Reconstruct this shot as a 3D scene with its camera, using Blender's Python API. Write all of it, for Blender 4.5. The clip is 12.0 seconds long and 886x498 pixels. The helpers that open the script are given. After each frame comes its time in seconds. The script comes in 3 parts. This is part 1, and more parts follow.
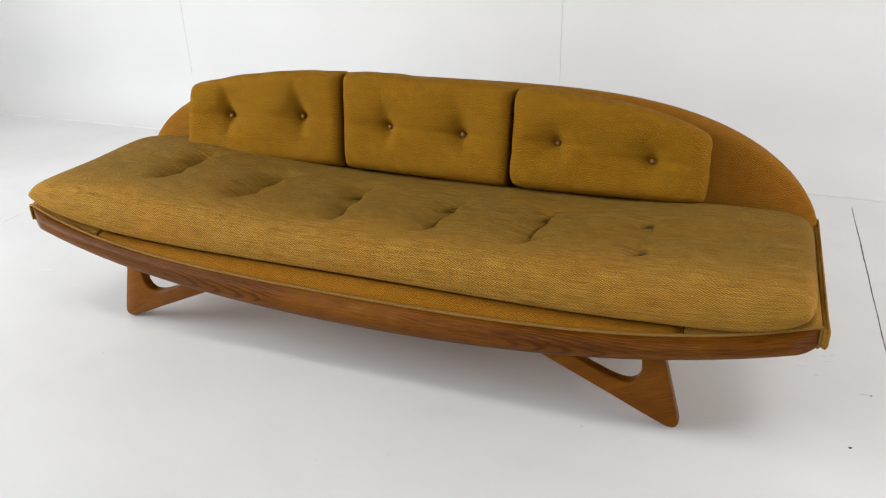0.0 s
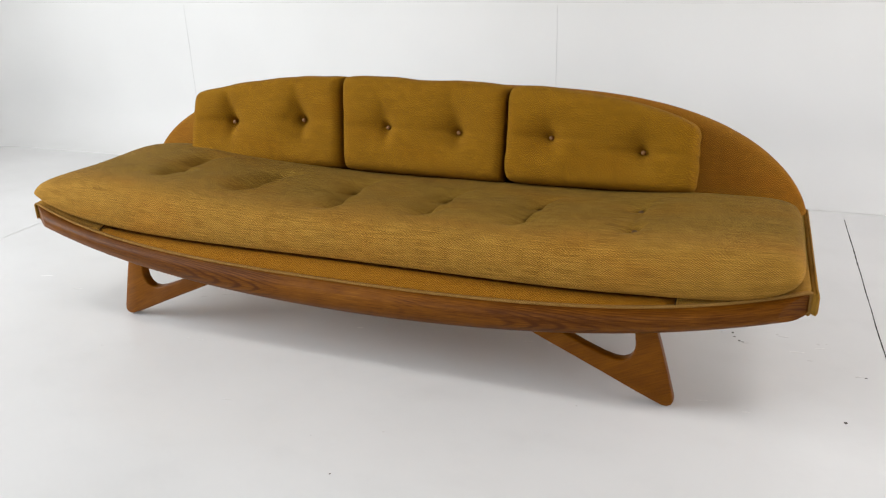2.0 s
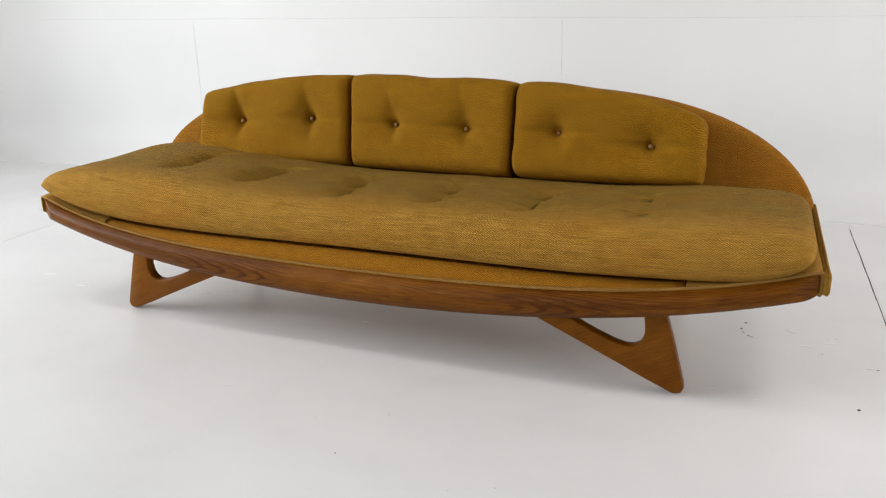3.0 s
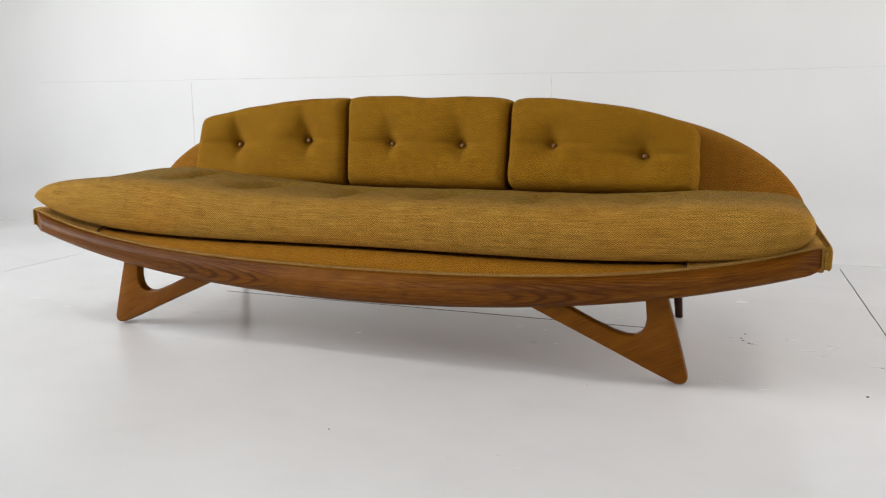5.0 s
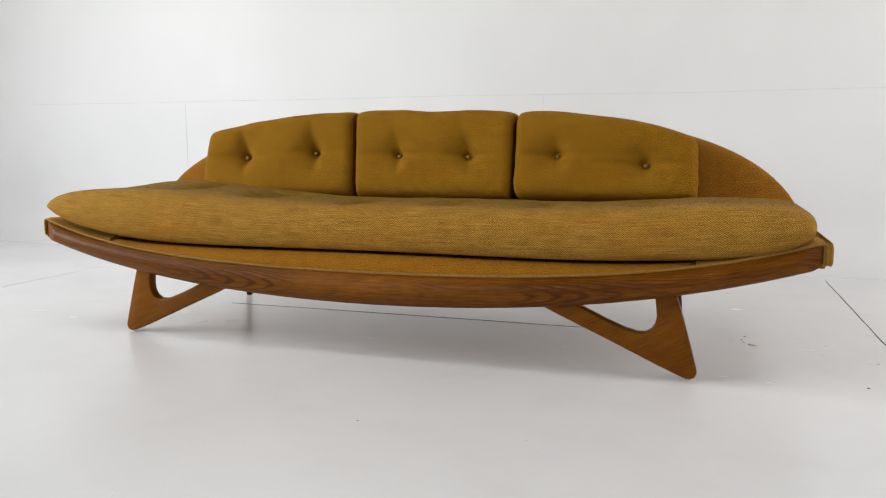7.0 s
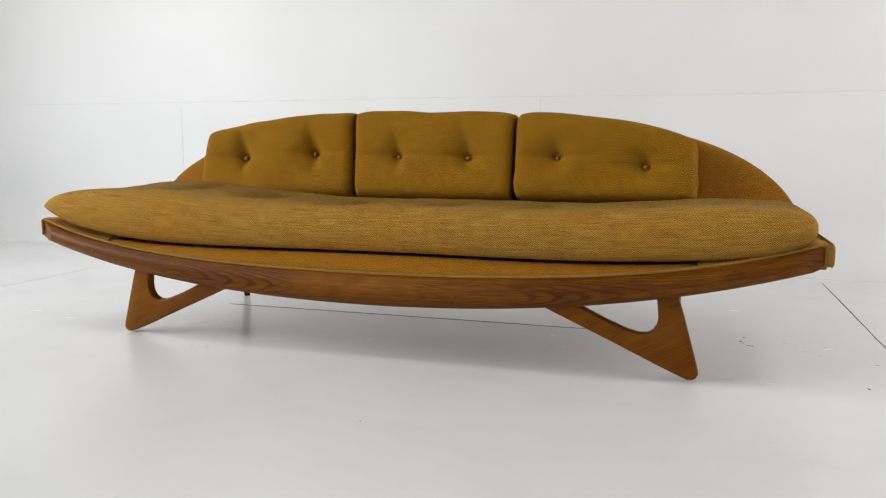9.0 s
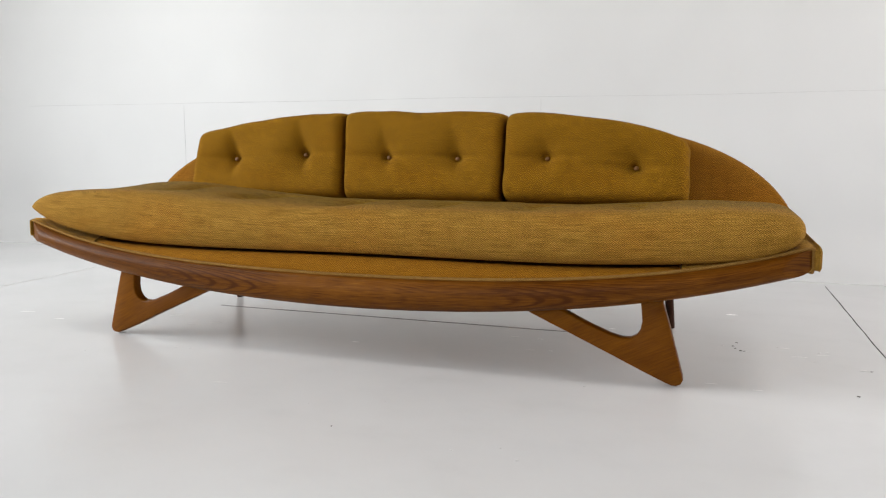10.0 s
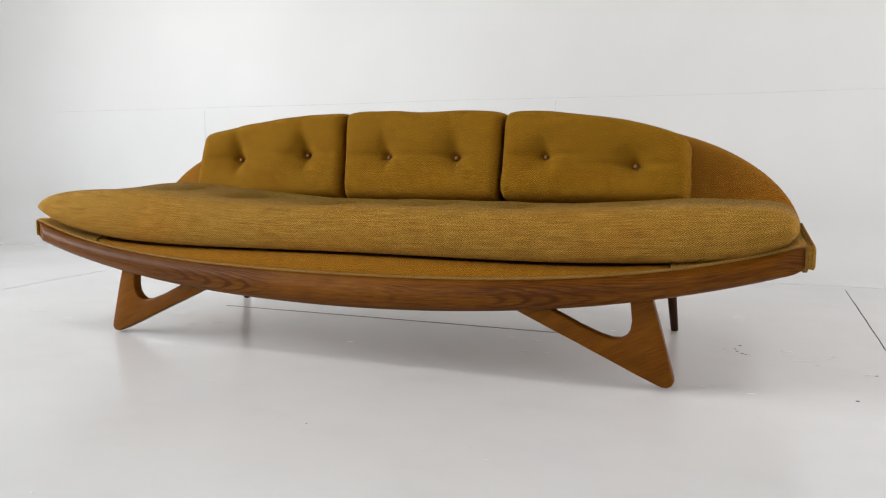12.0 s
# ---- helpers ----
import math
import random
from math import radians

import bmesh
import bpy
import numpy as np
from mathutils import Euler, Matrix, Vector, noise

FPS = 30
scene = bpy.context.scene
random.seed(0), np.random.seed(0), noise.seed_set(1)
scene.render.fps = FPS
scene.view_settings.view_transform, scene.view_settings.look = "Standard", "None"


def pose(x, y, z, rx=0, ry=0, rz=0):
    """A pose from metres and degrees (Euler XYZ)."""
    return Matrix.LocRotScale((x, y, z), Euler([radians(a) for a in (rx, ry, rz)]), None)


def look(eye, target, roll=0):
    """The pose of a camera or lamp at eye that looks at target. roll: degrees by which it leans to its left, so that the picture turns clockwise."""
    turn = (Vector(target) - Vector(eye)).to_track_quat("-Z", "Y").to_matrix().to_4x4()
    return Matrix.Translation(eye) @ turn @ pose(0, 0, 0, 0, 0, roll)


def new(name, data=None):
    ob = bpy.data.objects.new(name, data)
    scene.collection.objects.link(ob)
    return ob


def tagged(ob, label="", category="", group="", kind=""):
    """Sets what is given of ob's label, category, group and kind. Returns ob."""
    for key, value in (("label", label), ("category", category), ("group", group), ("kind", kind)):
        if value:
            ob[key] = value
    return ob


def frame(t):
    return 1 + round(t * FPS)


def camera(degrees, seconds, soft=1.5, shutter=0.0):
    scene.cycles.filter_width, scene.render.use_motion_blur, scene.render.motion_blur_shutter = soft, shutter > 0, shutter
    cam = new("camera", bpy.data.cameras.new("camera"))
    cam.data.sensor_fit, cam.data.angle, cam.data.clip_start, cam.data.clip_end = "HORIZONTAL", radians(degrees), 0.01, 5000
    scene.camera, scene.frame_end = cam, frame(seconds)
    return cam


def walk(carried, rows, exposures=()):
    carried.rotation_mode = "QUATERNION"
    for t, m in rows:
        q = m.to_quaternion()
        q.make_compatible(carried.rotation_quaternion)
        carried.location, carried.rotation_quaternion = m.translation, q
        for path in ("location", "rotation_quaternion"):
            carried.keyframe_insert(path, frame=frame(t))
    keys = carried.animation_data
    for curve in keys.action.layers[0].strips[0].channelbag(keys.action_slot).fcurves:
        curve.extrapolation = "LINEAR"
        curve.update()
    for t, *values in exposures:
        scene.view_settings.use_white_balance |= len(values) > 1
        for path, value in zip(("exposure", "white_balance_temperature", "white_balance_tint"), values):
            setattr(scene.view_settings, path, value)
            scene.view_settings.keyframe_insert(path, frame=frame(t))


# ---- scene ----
cam = camera(60.0, 12.0, soft=1.2)
PATH = [
    (0, (1.0387, -1.7590, 1.3446), (0.4108, -0.2601, 0.5839), -1.80),
    (0.5, (1.0396, -1.7823, 1.3033), (0.4099, -0.2754, 0.5624), -1.90),
    (1, (1.0405, -1.8155, 1.2513), (0.4045, -0.2933, 0.5463), -1.90),
    (1.5, (1.0620, -1.8353, 1.2110), (0.4207, -0.2987, 0.5436), -1.90),
    (2, (1.0979, -1.8676, 1.1500), (0.4476, -0.3175, 0.5230), -1.80),
    (2.5, (1.1069, -1.8927, 1.0925), (0.4503, -0.3292, 0.5050), -1.60),
    (3, (1.0890, -1.9151, 1.0055), (0.4297, -0.3364, 0.4646), -1.20),
    (5, (1.0719, -1.9860, 0.6907), (0.4279, -0.3391, 0.3911), -0.40),
    (5.5, (1.0719, -2.0039, 0.6512), (0.4359, -0.3471, 0.3875), -0.40),
    (6, (1.0612, -2.0299, 0.6306), (0.4395, -0.3642, 0.3866), -0.30),
    (6.5, (1.0280, -2.0694, 0.6261), (0.4225, -0.3965, 0.3938), -0.30),
    (7, (0.9903, -2.1044, 0.6207), (0.3992, -0.4261, 0.3938), -0.30),
    (9, (0.9652, -2.1106, 0.6153), (0.3902, -0.4252, 0.3938), -0.10),
    (9.5, (1.0002, -2.0801, 0.6127), (0.4090, -0.4010, 0.3920), -0.10),
    (10, (1.0495, -2.0443, 0.6135), (0.4368, -0.3723, 0.3947), -0.10),
    (10.5, (1.0979, -2.0111, 0.6055), (0.4602, -0.3480, 0.3902), -0.20),
    (11, (1.1329, -1.9913, 0.5938), (0.4700, -0.3373, 0.3839), -0.10),
    (11.5, (1.1580, -1.9815, 0.5920), (0.4781, -0.3346, 0.3830), -0.20),
    (12, (1.1706, -1.9734, 0.5866), (0.4754, -0.3319, 0.3839), -0.30),
]
walk(cam, [(t, look(eye, target, roll)) for t, eye, target, roll in PATH], [(0, 0.13), (3, 0.08), (5, 0.0), (12, -0.02)])

UNIT = 0.897   # the plan below is drawn in units of 0.897 m

# ---- world, west window's light, added fill lamps, exposure ----
world = bpy.data.worlds.new("world")
scene.world = world
world.use_nodes = True
sky = world.node_tree.nodes.new("ShaderNodeTexSky")
sky.sky_type, sky.sun_disc = "NISHITA", False
sky.sun_elevation, sky.sun_rotation = radians(40), radians(200)
world.node_tree.links.new(sky.outputs[0], world.node_tree.nodes["Background"].inputs[0])
world.node_tree.nodes["Background"].inputs[1].default_value = 0.08


def area(name, watts, size_x, size_y, m, colour):
    lamp = bpy.data.lights.new(name, "AREA")
    lamp.shape, lamp.size, lamp.size_y, lamp.energy, lamp.color = "RECTANGLE", size_x * UNIT, size_y * UNIT, watts, colour
    ob = new(name, lamp)
    ob.matrix_world = Matrix.Translation(m.translation * UNIT) @ m.to_3x3().to_4x4()
    return ob


# the room: plan in units; the sofa stands round the origin, its front towards -y
WALL_N, WALL_W, WALL_E, WALL_S, TOP = 2.537, -5.05, 4.8, -5.8, 3.6
COVE = 0.33
WIN_W = (-4.3, -0.2, 1.40, 3.30)   # window in the west wall: y from, y to, z from, z to
FILL_GAP_E = (-1.3, 2.1, 1.35, 3.2)    # opening added in the east wall for a fill lamp: y from, y to, z from, z to
FILL_GAP_S = (-4.3, 0.9, 0.95, 2.8)    # opening added in the south wall for a fill lamp: x from, x to, z from, z to

area("west_window_daylight", 272, WIN_W[1] - WIN_W[0], WIN_W[3] - WIN_W[2],
     look((WALL_W - 0.02, (WIN_W[0] + WIN_W[1]) / 2, (WIN_W[2] + WIN_W[3]) / 2), (0, (WIN_W[0] + WIN_W[1]) / 2, 1.2)), (0.95, 0.98, 1.0))
# south fill lamp, added behind the camera to brighten the sofa's front
area("south_fill_light", 44, FILL_GAP_S[1] - FILL_GAP_S[0], FILL_GAP_S[3] - FILL_GAP_S[2],
     look(((FILL_GAP_S[0] + FILL_GAP_S[1]) / 2, WALL_S - 0.02, (FILL_GAP_S[2] + FILL_GAP_S[3]) / 2), (0, 0, 0.8)), (1.0, 0.98, 0.95))
# east fill lamp, no such window known, to brighten the right floor and wall
area("east_fill_light", 84, FILL_GAP_E[1] - FILL_GAP_E[0], FILL_GAP_E[3] - FILL_GAP_E[2],
     look((WALL_E + 0.02, (FILL_GAP_E[0] + FILL_GAP_E[1]) / 2, (FILL_GAP_E[2] + FILL_GAP_E[3]) / 2), (0, (FILL_GAP_E[0] + FILL_GAP_E[1]) / 2, 1.2)), (1.0, 0.95, 0.93))
FILL_PANELS = ((-2.4, -0.5, 21), (2.7, -0.4, 21))   # fill lamps added overhead, out of view: x, y, watts
for px_, py_, watts in FILL_PANELS:
    area("overhead_fill_light", watts, 1.15, 0.55, pose(px_, py_, TOP - 0.06), (1.0, 0.97, 0.92))


# ---- materials ----
def material(name):
    m = bpy.data.materials.new(name)
    m.use_nodes = True
    nt = m.node_tree
    return m, nt, nt.nodes["Principled BSDF"]


def node(nt, kind, **kw):
    n = nt.nodes.new(kind)
    for k, v in kw.items():
        n.inputs[k.replace("_", " ")].default_value = v
    return n


def ramp(nt, fac, stops):
    r = nt.nodes.new("ShaderNodeValToRGB")
    while len(r.color_ramp.elements) < len(stops):
        r.color_ramp.elements.new(0.5)
    for e, (p, c) in zip(r.color_ramp.elements, stops):
        e.position, e.color = p, (*c, 1)
    r.color_ramp.interpolation = "EASE" if len(stops) == 2 else "LINEAR"
    nt.links.new(fac, r.inputs[0])
    return r.outputs[0]


def mix(nt, fac, a, b, mode="MIX"):
    n = nt.nodes.new("ShaderNodeMix")
    n.data_type, n.blend_type = "RGBA", mode
    for sock, val in ((n.inputs[0], fac), (n.inputs[6], a), (n.inputs[7], b)):
        if hasattr(val, "links"):
            nt.links.new(val, sock)
        else:
            sock.default_value = val if isinstance(val, (int, float)) else (*val, 1)
    return n.outputs[2]


def math_node(nt, op, a, b=None):
    n = nt.nodes.new("ShaderNodeMath")
    n.operation = op
    for sock, val in zip(n.inputs, (a, b)):
        if val is None:
            continue
        if hasattr(val, "links"):
            nt.links.new(val, sock)
        else:
            sock.default_value = val
    return n.outputs[0]


def mapped(nt, source, scale, rot=(0, 0, 0)):
    c = nt.nodes.new("ShaderNodeTexCoord")
    mp = nt.nodes.new("ShaderNodeMapping")
    mp.inputs["Scale"].default_value, mp.inputs["Rotation"].default_value = scale, rot
    nt.links.new(c.outputs[source], mp.inputs[0])
    return mp.outputs[0]


def bump(nt, bsdf, height, strength, distance):
    b = node(nt, "ShaderNodeBump", Strength=strength, Distance=distance)
    nt.links.new(height, b.inputs["Height"])
    nt.links.new(b.outputs[0], bsdf.inputs["Normal"])


def tex(nt, kind, vec, **kw):
    n = node(nt, kind, **kw)
    nt.links.new(vec, n.inputs["Vector"])
    return n


def tweed(name, dark, mid, light, fade, worn_shade=None, pitch=0.0044, chevron=0.0, slubs=0.12):
    """A coarse two-tone wool twill; its UVs are in plan units. Past one V a darker tint mixes wear with painted shade.
    pitch: metres from rib to rib; chevron: how much the ribs break into short opposed runs."""
    m, nt, b = material(name)
    freq = 2 * math.pi * UNIT / pitch
    wob = tex(nt, "ShaderNodeTexNoise", mapped(nt, "UV", (75, 60, 1)), Scale=1.0, Detail=1.0)
    def ribs(angle):
        sep = nt.nodes.new("ShaderNodeSeparateXYZ")
        nt.links.new(mapped(nt, "UV", (1, 1, 1), (0, 0, radians(angle))), sep.inputs[0])
        ph = math_node(nt, "ADD", math_node(nt, "MULTIPLY", sep.outputs[0], freq), math_node(nt, "MULTIPLY", wob.outputs["Fac"], 5.0 + 8.0 * chevron))
        return math_node(nt, "SINE", ph)
    twill = ribs(52)
    if chevron:
        patch = tex(nt, "ShaderNodeTexNoise", mapped(nt, "UV", (70, 120, 1)), Scale=1.0, Detail=0.0)
        side = ramp(nt, patch.outputs["Fac"], ((0.46, (0, 0, 0)), (0.54, (1, 1, 1))))
        twill = mix(nt, math_node(nt, "MULTIPLY", side, chevron), twill, ribs(128))
    fleck = tex(nt, "ShaderNodeTexNoise", mapped(nt, "UV", (370, 310, 1), (0, 0, 0.6)), Scale=1.0, Detail=2.0)
    slub = tex(nt, "ShaderNodeTexNoise", mapped(nt, "UV", (9, 190, 1)), Scale=1.0, Detail=2.0)
    pile = tex(nt, "ShaderNodeTexNoise", mapped(nt, "UV", (26, 34, 1)), Scale=1.0, Detail=3.0)
    big = tex(nt, "ShaderNodeTexNoise", mapped(nt, "UV", (2.4, 5.2, 1)), Scale=1.0, Detail=4.0)
    v = math_node(nt, "MULTIPLY", twill, 0.11)
    for thread, weight in ((fleck, 0.82), (slub, slubs), (pile, 0.10)):
        v = math_node(nt, "ADD", v, math_node(nt, "MULTIPLY", math_node(nt, "SUBTRACT", thread.outputs["Fac"], 0.5), weight))
    v = math_node(nt, "ADD", v, 0.5)
    c = ramp(nt, v, ((0.29, dark), (0.50, mid), (0.76, light)))
    f = ramp(nt, big.outputs["Fac"], ((0.40, (0, 0, 0)), (0.75, (1, 1, 1))))
    c = mix(nt, math_node(nt, "MULTIPLY", f, 0.6), c, mix(nt, 1.0, c, fade, "MULTIPLY"))
    # darker past this V: dulled cloth plus the top's dimmer light, put in colour
    if worn_shade:
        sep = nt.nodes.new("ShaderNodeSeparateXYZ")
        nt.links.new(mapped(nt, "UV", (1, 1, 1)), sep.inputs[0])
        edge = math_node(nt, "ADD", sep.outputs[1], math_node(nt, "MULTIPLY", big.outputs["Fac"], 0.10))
        w = ramp(nt, edge, ((worn_shade[0], (0, 0, 0)), (worn_shade[1], (1, 1, 1))))
        c = mix(nt, w, c, mix(nt, 1.0, c, worn_shade[2], "MULTIPLY"))
    nt.links.new(c, b.inputs["Base Color"])
    b.inputs["Roughness"].default_value = 0.92
    b.inputs["Specular IOR Level"].default_value = 0.10
    bump(nt, b, v, 0.25, 0.0014)
    return m


# the seat's last tuple dulls its top, part wear, part painted shade
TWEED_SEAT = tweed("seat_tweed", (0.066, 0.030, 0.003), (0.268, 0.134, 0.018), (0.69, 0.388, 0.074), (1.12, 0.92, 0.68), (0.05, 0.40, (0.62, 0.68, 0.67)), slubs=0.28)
TWEED_BACK = tweed("back_tweed", (0.056, 0.021, 0.001), (0.194, 0.087, 0.003), (0.55, 0.285, 0.022), (1.05, 0.95, 0.75), pitch=0.0055, chevron=1.0)
TWEED_BAND = tweed("band_tweed", (0.095, 0.033, 0.002), (0.295, 0.116, 0.006), (0.61, 0.29, 0.031), (0.95, 0.88, 0.7))
TWEED_ARCH = tweed("arch_tweed", (0.068, 0.026, 0.001), (0.225, 0.092, 0.007), (0.53, 0.25, 0.034), (1.08, 0.86, 0.6), pitch=0.0050, chevron=0.6)
CORD = tweed("welt_cord", (0.12, 0.055, 0.008), (0.29, 0.15, 0.034), (0.50, 0.31, 0.11), (0.95, 0.9, 0.8))


def walnut(name, dark, mid, light, arches=0.13, lines=0.26):
    """Oiled walnut; U runs along the grain and V across it, in metres."""
    m, nt, b = material(name)
    warp = tex(nt, "ShaderNodeTexNoise", mapped(nt, "UV", (3.0, 14, 1)), Scale=1.0, Detail=2.0)
    streak = tex(nt, "ShaderNodeTexNoise", mapped(nt, "UV", (1.1, 60, 1)), Scale=1.0, Detail=4.0, Roughness=0.6)
    fibre = tex(nt, "ShaderNodeTexNoise", mapped(nt, "UV", (14, 380, 1)), Scale=1.0, Detail=3.0)
    mottle = tex(nt, "ShaderNodeTexNoise", mapped(nt, "UV", (14, 26, 1)), Scale=1.0, Detail=3.0)
    big = tex(nt, "ShaderNodeTexNoise", mapped(nt, "UV", (1.1, 5, 1)), Scale=1.0, Detail=2.0)
    where = tex(nt, "ShaderNodeTexNoise", mapped(nt, "UV", (1.7, 2, 1)), Scale=1.0, Detail=1.0)
    c = nt.nodes.new("ShaderNodeTexCoord")
    sep = nt.nodes.new("ShaderNodeSeparateXYZ")
    nt.links.new(c.outputs["UV"], sep.inputs[0])
    off = math_node(nt, "SUBTRACT", sep.outputs[1], 0.075)
    par = math_node(nt, "MULTIPLY", math_node(nt, "MULTIPLY", off, off), 1500.0)
    ph = math_node(nt, "ADD", math_node(nt, "MULTIPLY", sep.outputs[0], 11.0), par)
    ph = math_node(nt, "ADD", ph, math_node(nt, "MULTIPLY", warp.outputs["Fac"], 2.4))
    arch = math_node(nt, "SINE", math_node(nt, "MULTIPLY", ph, 6.283))
    arch = math_node(nt, "POWER", math_node(nt, "ADD", math_node(nt, "MULTIPLY", arch, 0.5), 0.5), 4.0)
    there = ramp(nt, where.outputs["Fac"], ((0.44, (0, 0, 0)), (0.58, (1, 1, 1))))
    arch = math_node(nt, "MULTIPLY", math_node(nt, "MULTIPLY", arch, there), -arches)
    v = math_node(nt, "ADD", math_node(nt, "MULTIPLY", streak.outputs["Fac"], lines), math_node(nt, "MULTIPLY", fibre.outputs["Fac"], 0.34))
    v = math_node(nt, "ADD", v, math_node(nt, "MULTIPLY", big.outputs["Fac"], 0.42))
    v = math_node(nt, "ADD", v, math_node(nt, "MULTIPLY", mottle.outputs["Fac"], 0.12))
    v = math_node(nt, "ADD", v, arch)
    top = 1.02 + lines
    col = ramp(nt, v, ((0.36 * top, dark), (0.50 * top, mid), (0.66 * top, light)))
    nt.links.new(col, b.inputs["Base Color"])
    r = math_node(nt, "ADD", math_node(nt, "MULTIPLY", fibre.outputs["Fac"], 0.22), 0.28)
    nt.links.new(r, b.inputs["Roughness"])
    b.inputs["Specular IOR Level"].default_value = 0.11
    bump(nt, b, fibre.outputs["Fac"], 0.12, 0.001)
    return m


WALNUT = walnut("oiled_walnut", (0.072, 0.019, 0.0010), (0.188, 0.064, 0.0040), (0.40, 0.180, 0.018))
WALNUT_LEG = walnut("leg_walnut", (0.12, 0.036, 0.0010), (0.215, 0.072, 0.0018), (0.33, 0.125, 0.0045), 0.05, 0.14)
WALNUT_DARK = walnut("dark_leg_walnut", (0.035, 0.014, 0.008), (0.065, 0.024, 0.011), (0.10, 0.04, 0.018), 0.03)


def plain(name, colour, rough, spec=0.5, grain=0.0, scale=60.0):
    m, nt, b = material(name)
    n = tex(nt, "ShaderNodeTexNoise", mapped(nt, "Object", (1, 1, 1)), Scale=scale, Detail=3.0)
    c = mix(nt, n.outputs["Fac"], [x * (1 - grain) for x in colour], [min(1, x * (1 + grain)) for x in colour])
    nt.links.new(c, b.inputs["Base Color"])
    b.inputs["Roughness"].default_value = rough
    b.inputs["Specular IOR Level"].default_value = spec
    return m


BUTTON = plain("button_cloth", (0.21, 0.095, 0.022), 0.5, 0.4, 0.3, 900)
# near-black brown: the tuft pits' shade is put into the seat buttons' colour
SEAT_BUTTON = plain("pit_shade_button_cloth", (0.075, 0.036, 0.010), 0.6, 0.3, 0.3, 900)
FOLD = plain("dark_tuft_thread", (0.03, 0.016, 0.006), 0.9, 0.1, 0.3, 400)
WALL_HAIR = plain("wall_hairline", (0.42, 0.42, 0.41), 0.9, 0.1, 0.4, 30)
JOINT = plain("joint_grime", (0.06, 0.055, 0.05), 0.9, 0.1, 0.5, 40)
CHIP = plain("scuff_grime", (0.07, 0.065, 0.06), 0.8, 0.2, 0.5, 90)
FAINT = plain("faint_scuff", (0.665, 0.66, 0.65), 0.3, 0.5, 0.12, 90)
WALL_SEAM = plain("wall_seam", (0.62, 0.62, 0.61), 0.7, 0.2, 0.2, 30)
ADDED_TRAY = plain("added_tray_paint", (0.75, 0.75, 0.73), 0.4, 0.5, 0.05, 30)
SMUDGE = plain("grey_smudge", (0.58, 0.57, 0.56), 0.4, 0.4, 0.3, 90)


def wall_paint(name):
    m, nt, b = material(name)
    big = tex(nt, "ShaderNodeTexNoise", mapped(nt, "Object", (0.9, 0.9, 0.9)), Scale=1.0, Detail=3.0)
    fine = tex(nt, "ShaderNodeTexNoise", mapped(nt, "Object", (1, 1, 1)), Scale=110.0, Detail=3.0)
    c = ramp(nt, big.outputs["Fac"], ((0.3, (0.70, 0.70, 0.695)), (0.7, (0.74, 0.74, 0.735))))
    nt.links.new(c, b.inputs["Base Color"])
    b.inputs["Roughness"].default_value = 0.55
    b.inputs["Specular IOR Level"].default_value = 0.3
    bump(nt, b, fine.outputs["Fac"], 0.08, 0.001)
    return m


WALL_WHITE = wall_paint("white_wall_paint")
# low grey albedo on unseen south wall and ceiling, to cut bounced light
BOUNCE_GREY = plain("bounce_grey", (0.17, 0.17, 0.17), 0.8, 0.2, 0.12, 6)


def floor_paint(name):
    m, nt, b = material(name)
    big = tex(nt, "ShaderNodeTexNoise", mapped(nt, "Object", (1.3, 1.3, 1)), Scale=1.0, Detail=4.0)
    fine = tex(nt, "ShaderNodeTexNoise", mapped(nt, "Object", (1, 1, 1)), Scale=60.0, Detail=3.0)
    c = ramp(nt, big.outputs["Fac"], ((0.2, (0.675, 0.672, 0.67)), (0.8, (0.725, 0.722, 0.72))))
    smudge = tex(nt, "ShaderNodeTexNoise", mapped(nt, "Object", (4, 5.5, 1), (0, 0, 0.3)), Scale=1.0, Detail=5.0, Roughness=0.6)
    w = ramp(nt, smudge.outputs["Fac"], ((0.45, (0, 0, 0)), (0.85, (1, 1, 1))))
    c = mix(nt, math_node(nt, "MULTIPLY", w, 0.16), c, (0.50, 0.495, 0.49))
    nt.links.new(c, b.inputs["Base Color"])
    r = math_node(nt, "ADD", math_node(nt, "MULTIPLY", big.outputs["Fac"], 0.05), 0.235)
    nt.links.new(r, b.inputs["Roughness"])
    b.inputs["Specular IOR Level"].default_value = 0.5
    bump(nt, b, fine.outputs["Fac"], 0.015, 0.0008)
    return m


FLOOR_WHITE = floor_paint("white_floor_paint")


# ---- mesh helpers ----
def mesh_from(name, verts, faces, uvs=None, smooth=True):
    me = bpy.data.meshes.new(name)
    me.from_pydata([tuple(UNIT * c for c in v) for v in verts], [], faces)
    if uvs is not None:
        lay = me.uv_layers.new(name="UVMap")
        for loop in me.loops:
            lay.data[loop.index].uv = uvs[loop.vertex_index]
    for p in me.polygons:
        p.use_smooth = smooth
    me.update()
    return me


def put(name, me, mat, parent=None, label=""):
    ob = new(name, me)
    me.materials.append(mat)
    if parent is not None:
        ob.parent = parent
    if label:
        ob["label"] = label
    return ob


def part(name, bm, mat, parent=None, label="", smooth=True):
    me = bpy.data.meshes.new(name)
    bmesh.ops.recalc_face_normals(bm, faces=bm.faces)
    bmesh.ops.scale(bm, vec=(UNIT, UNIT, UNIT), verts=bm.verts)
    bm.to_mesh(me)
    bm.free()
    for p in me.polygons:
        p.use_smooth = smooth
    return put(name, me, mat, parent, label)


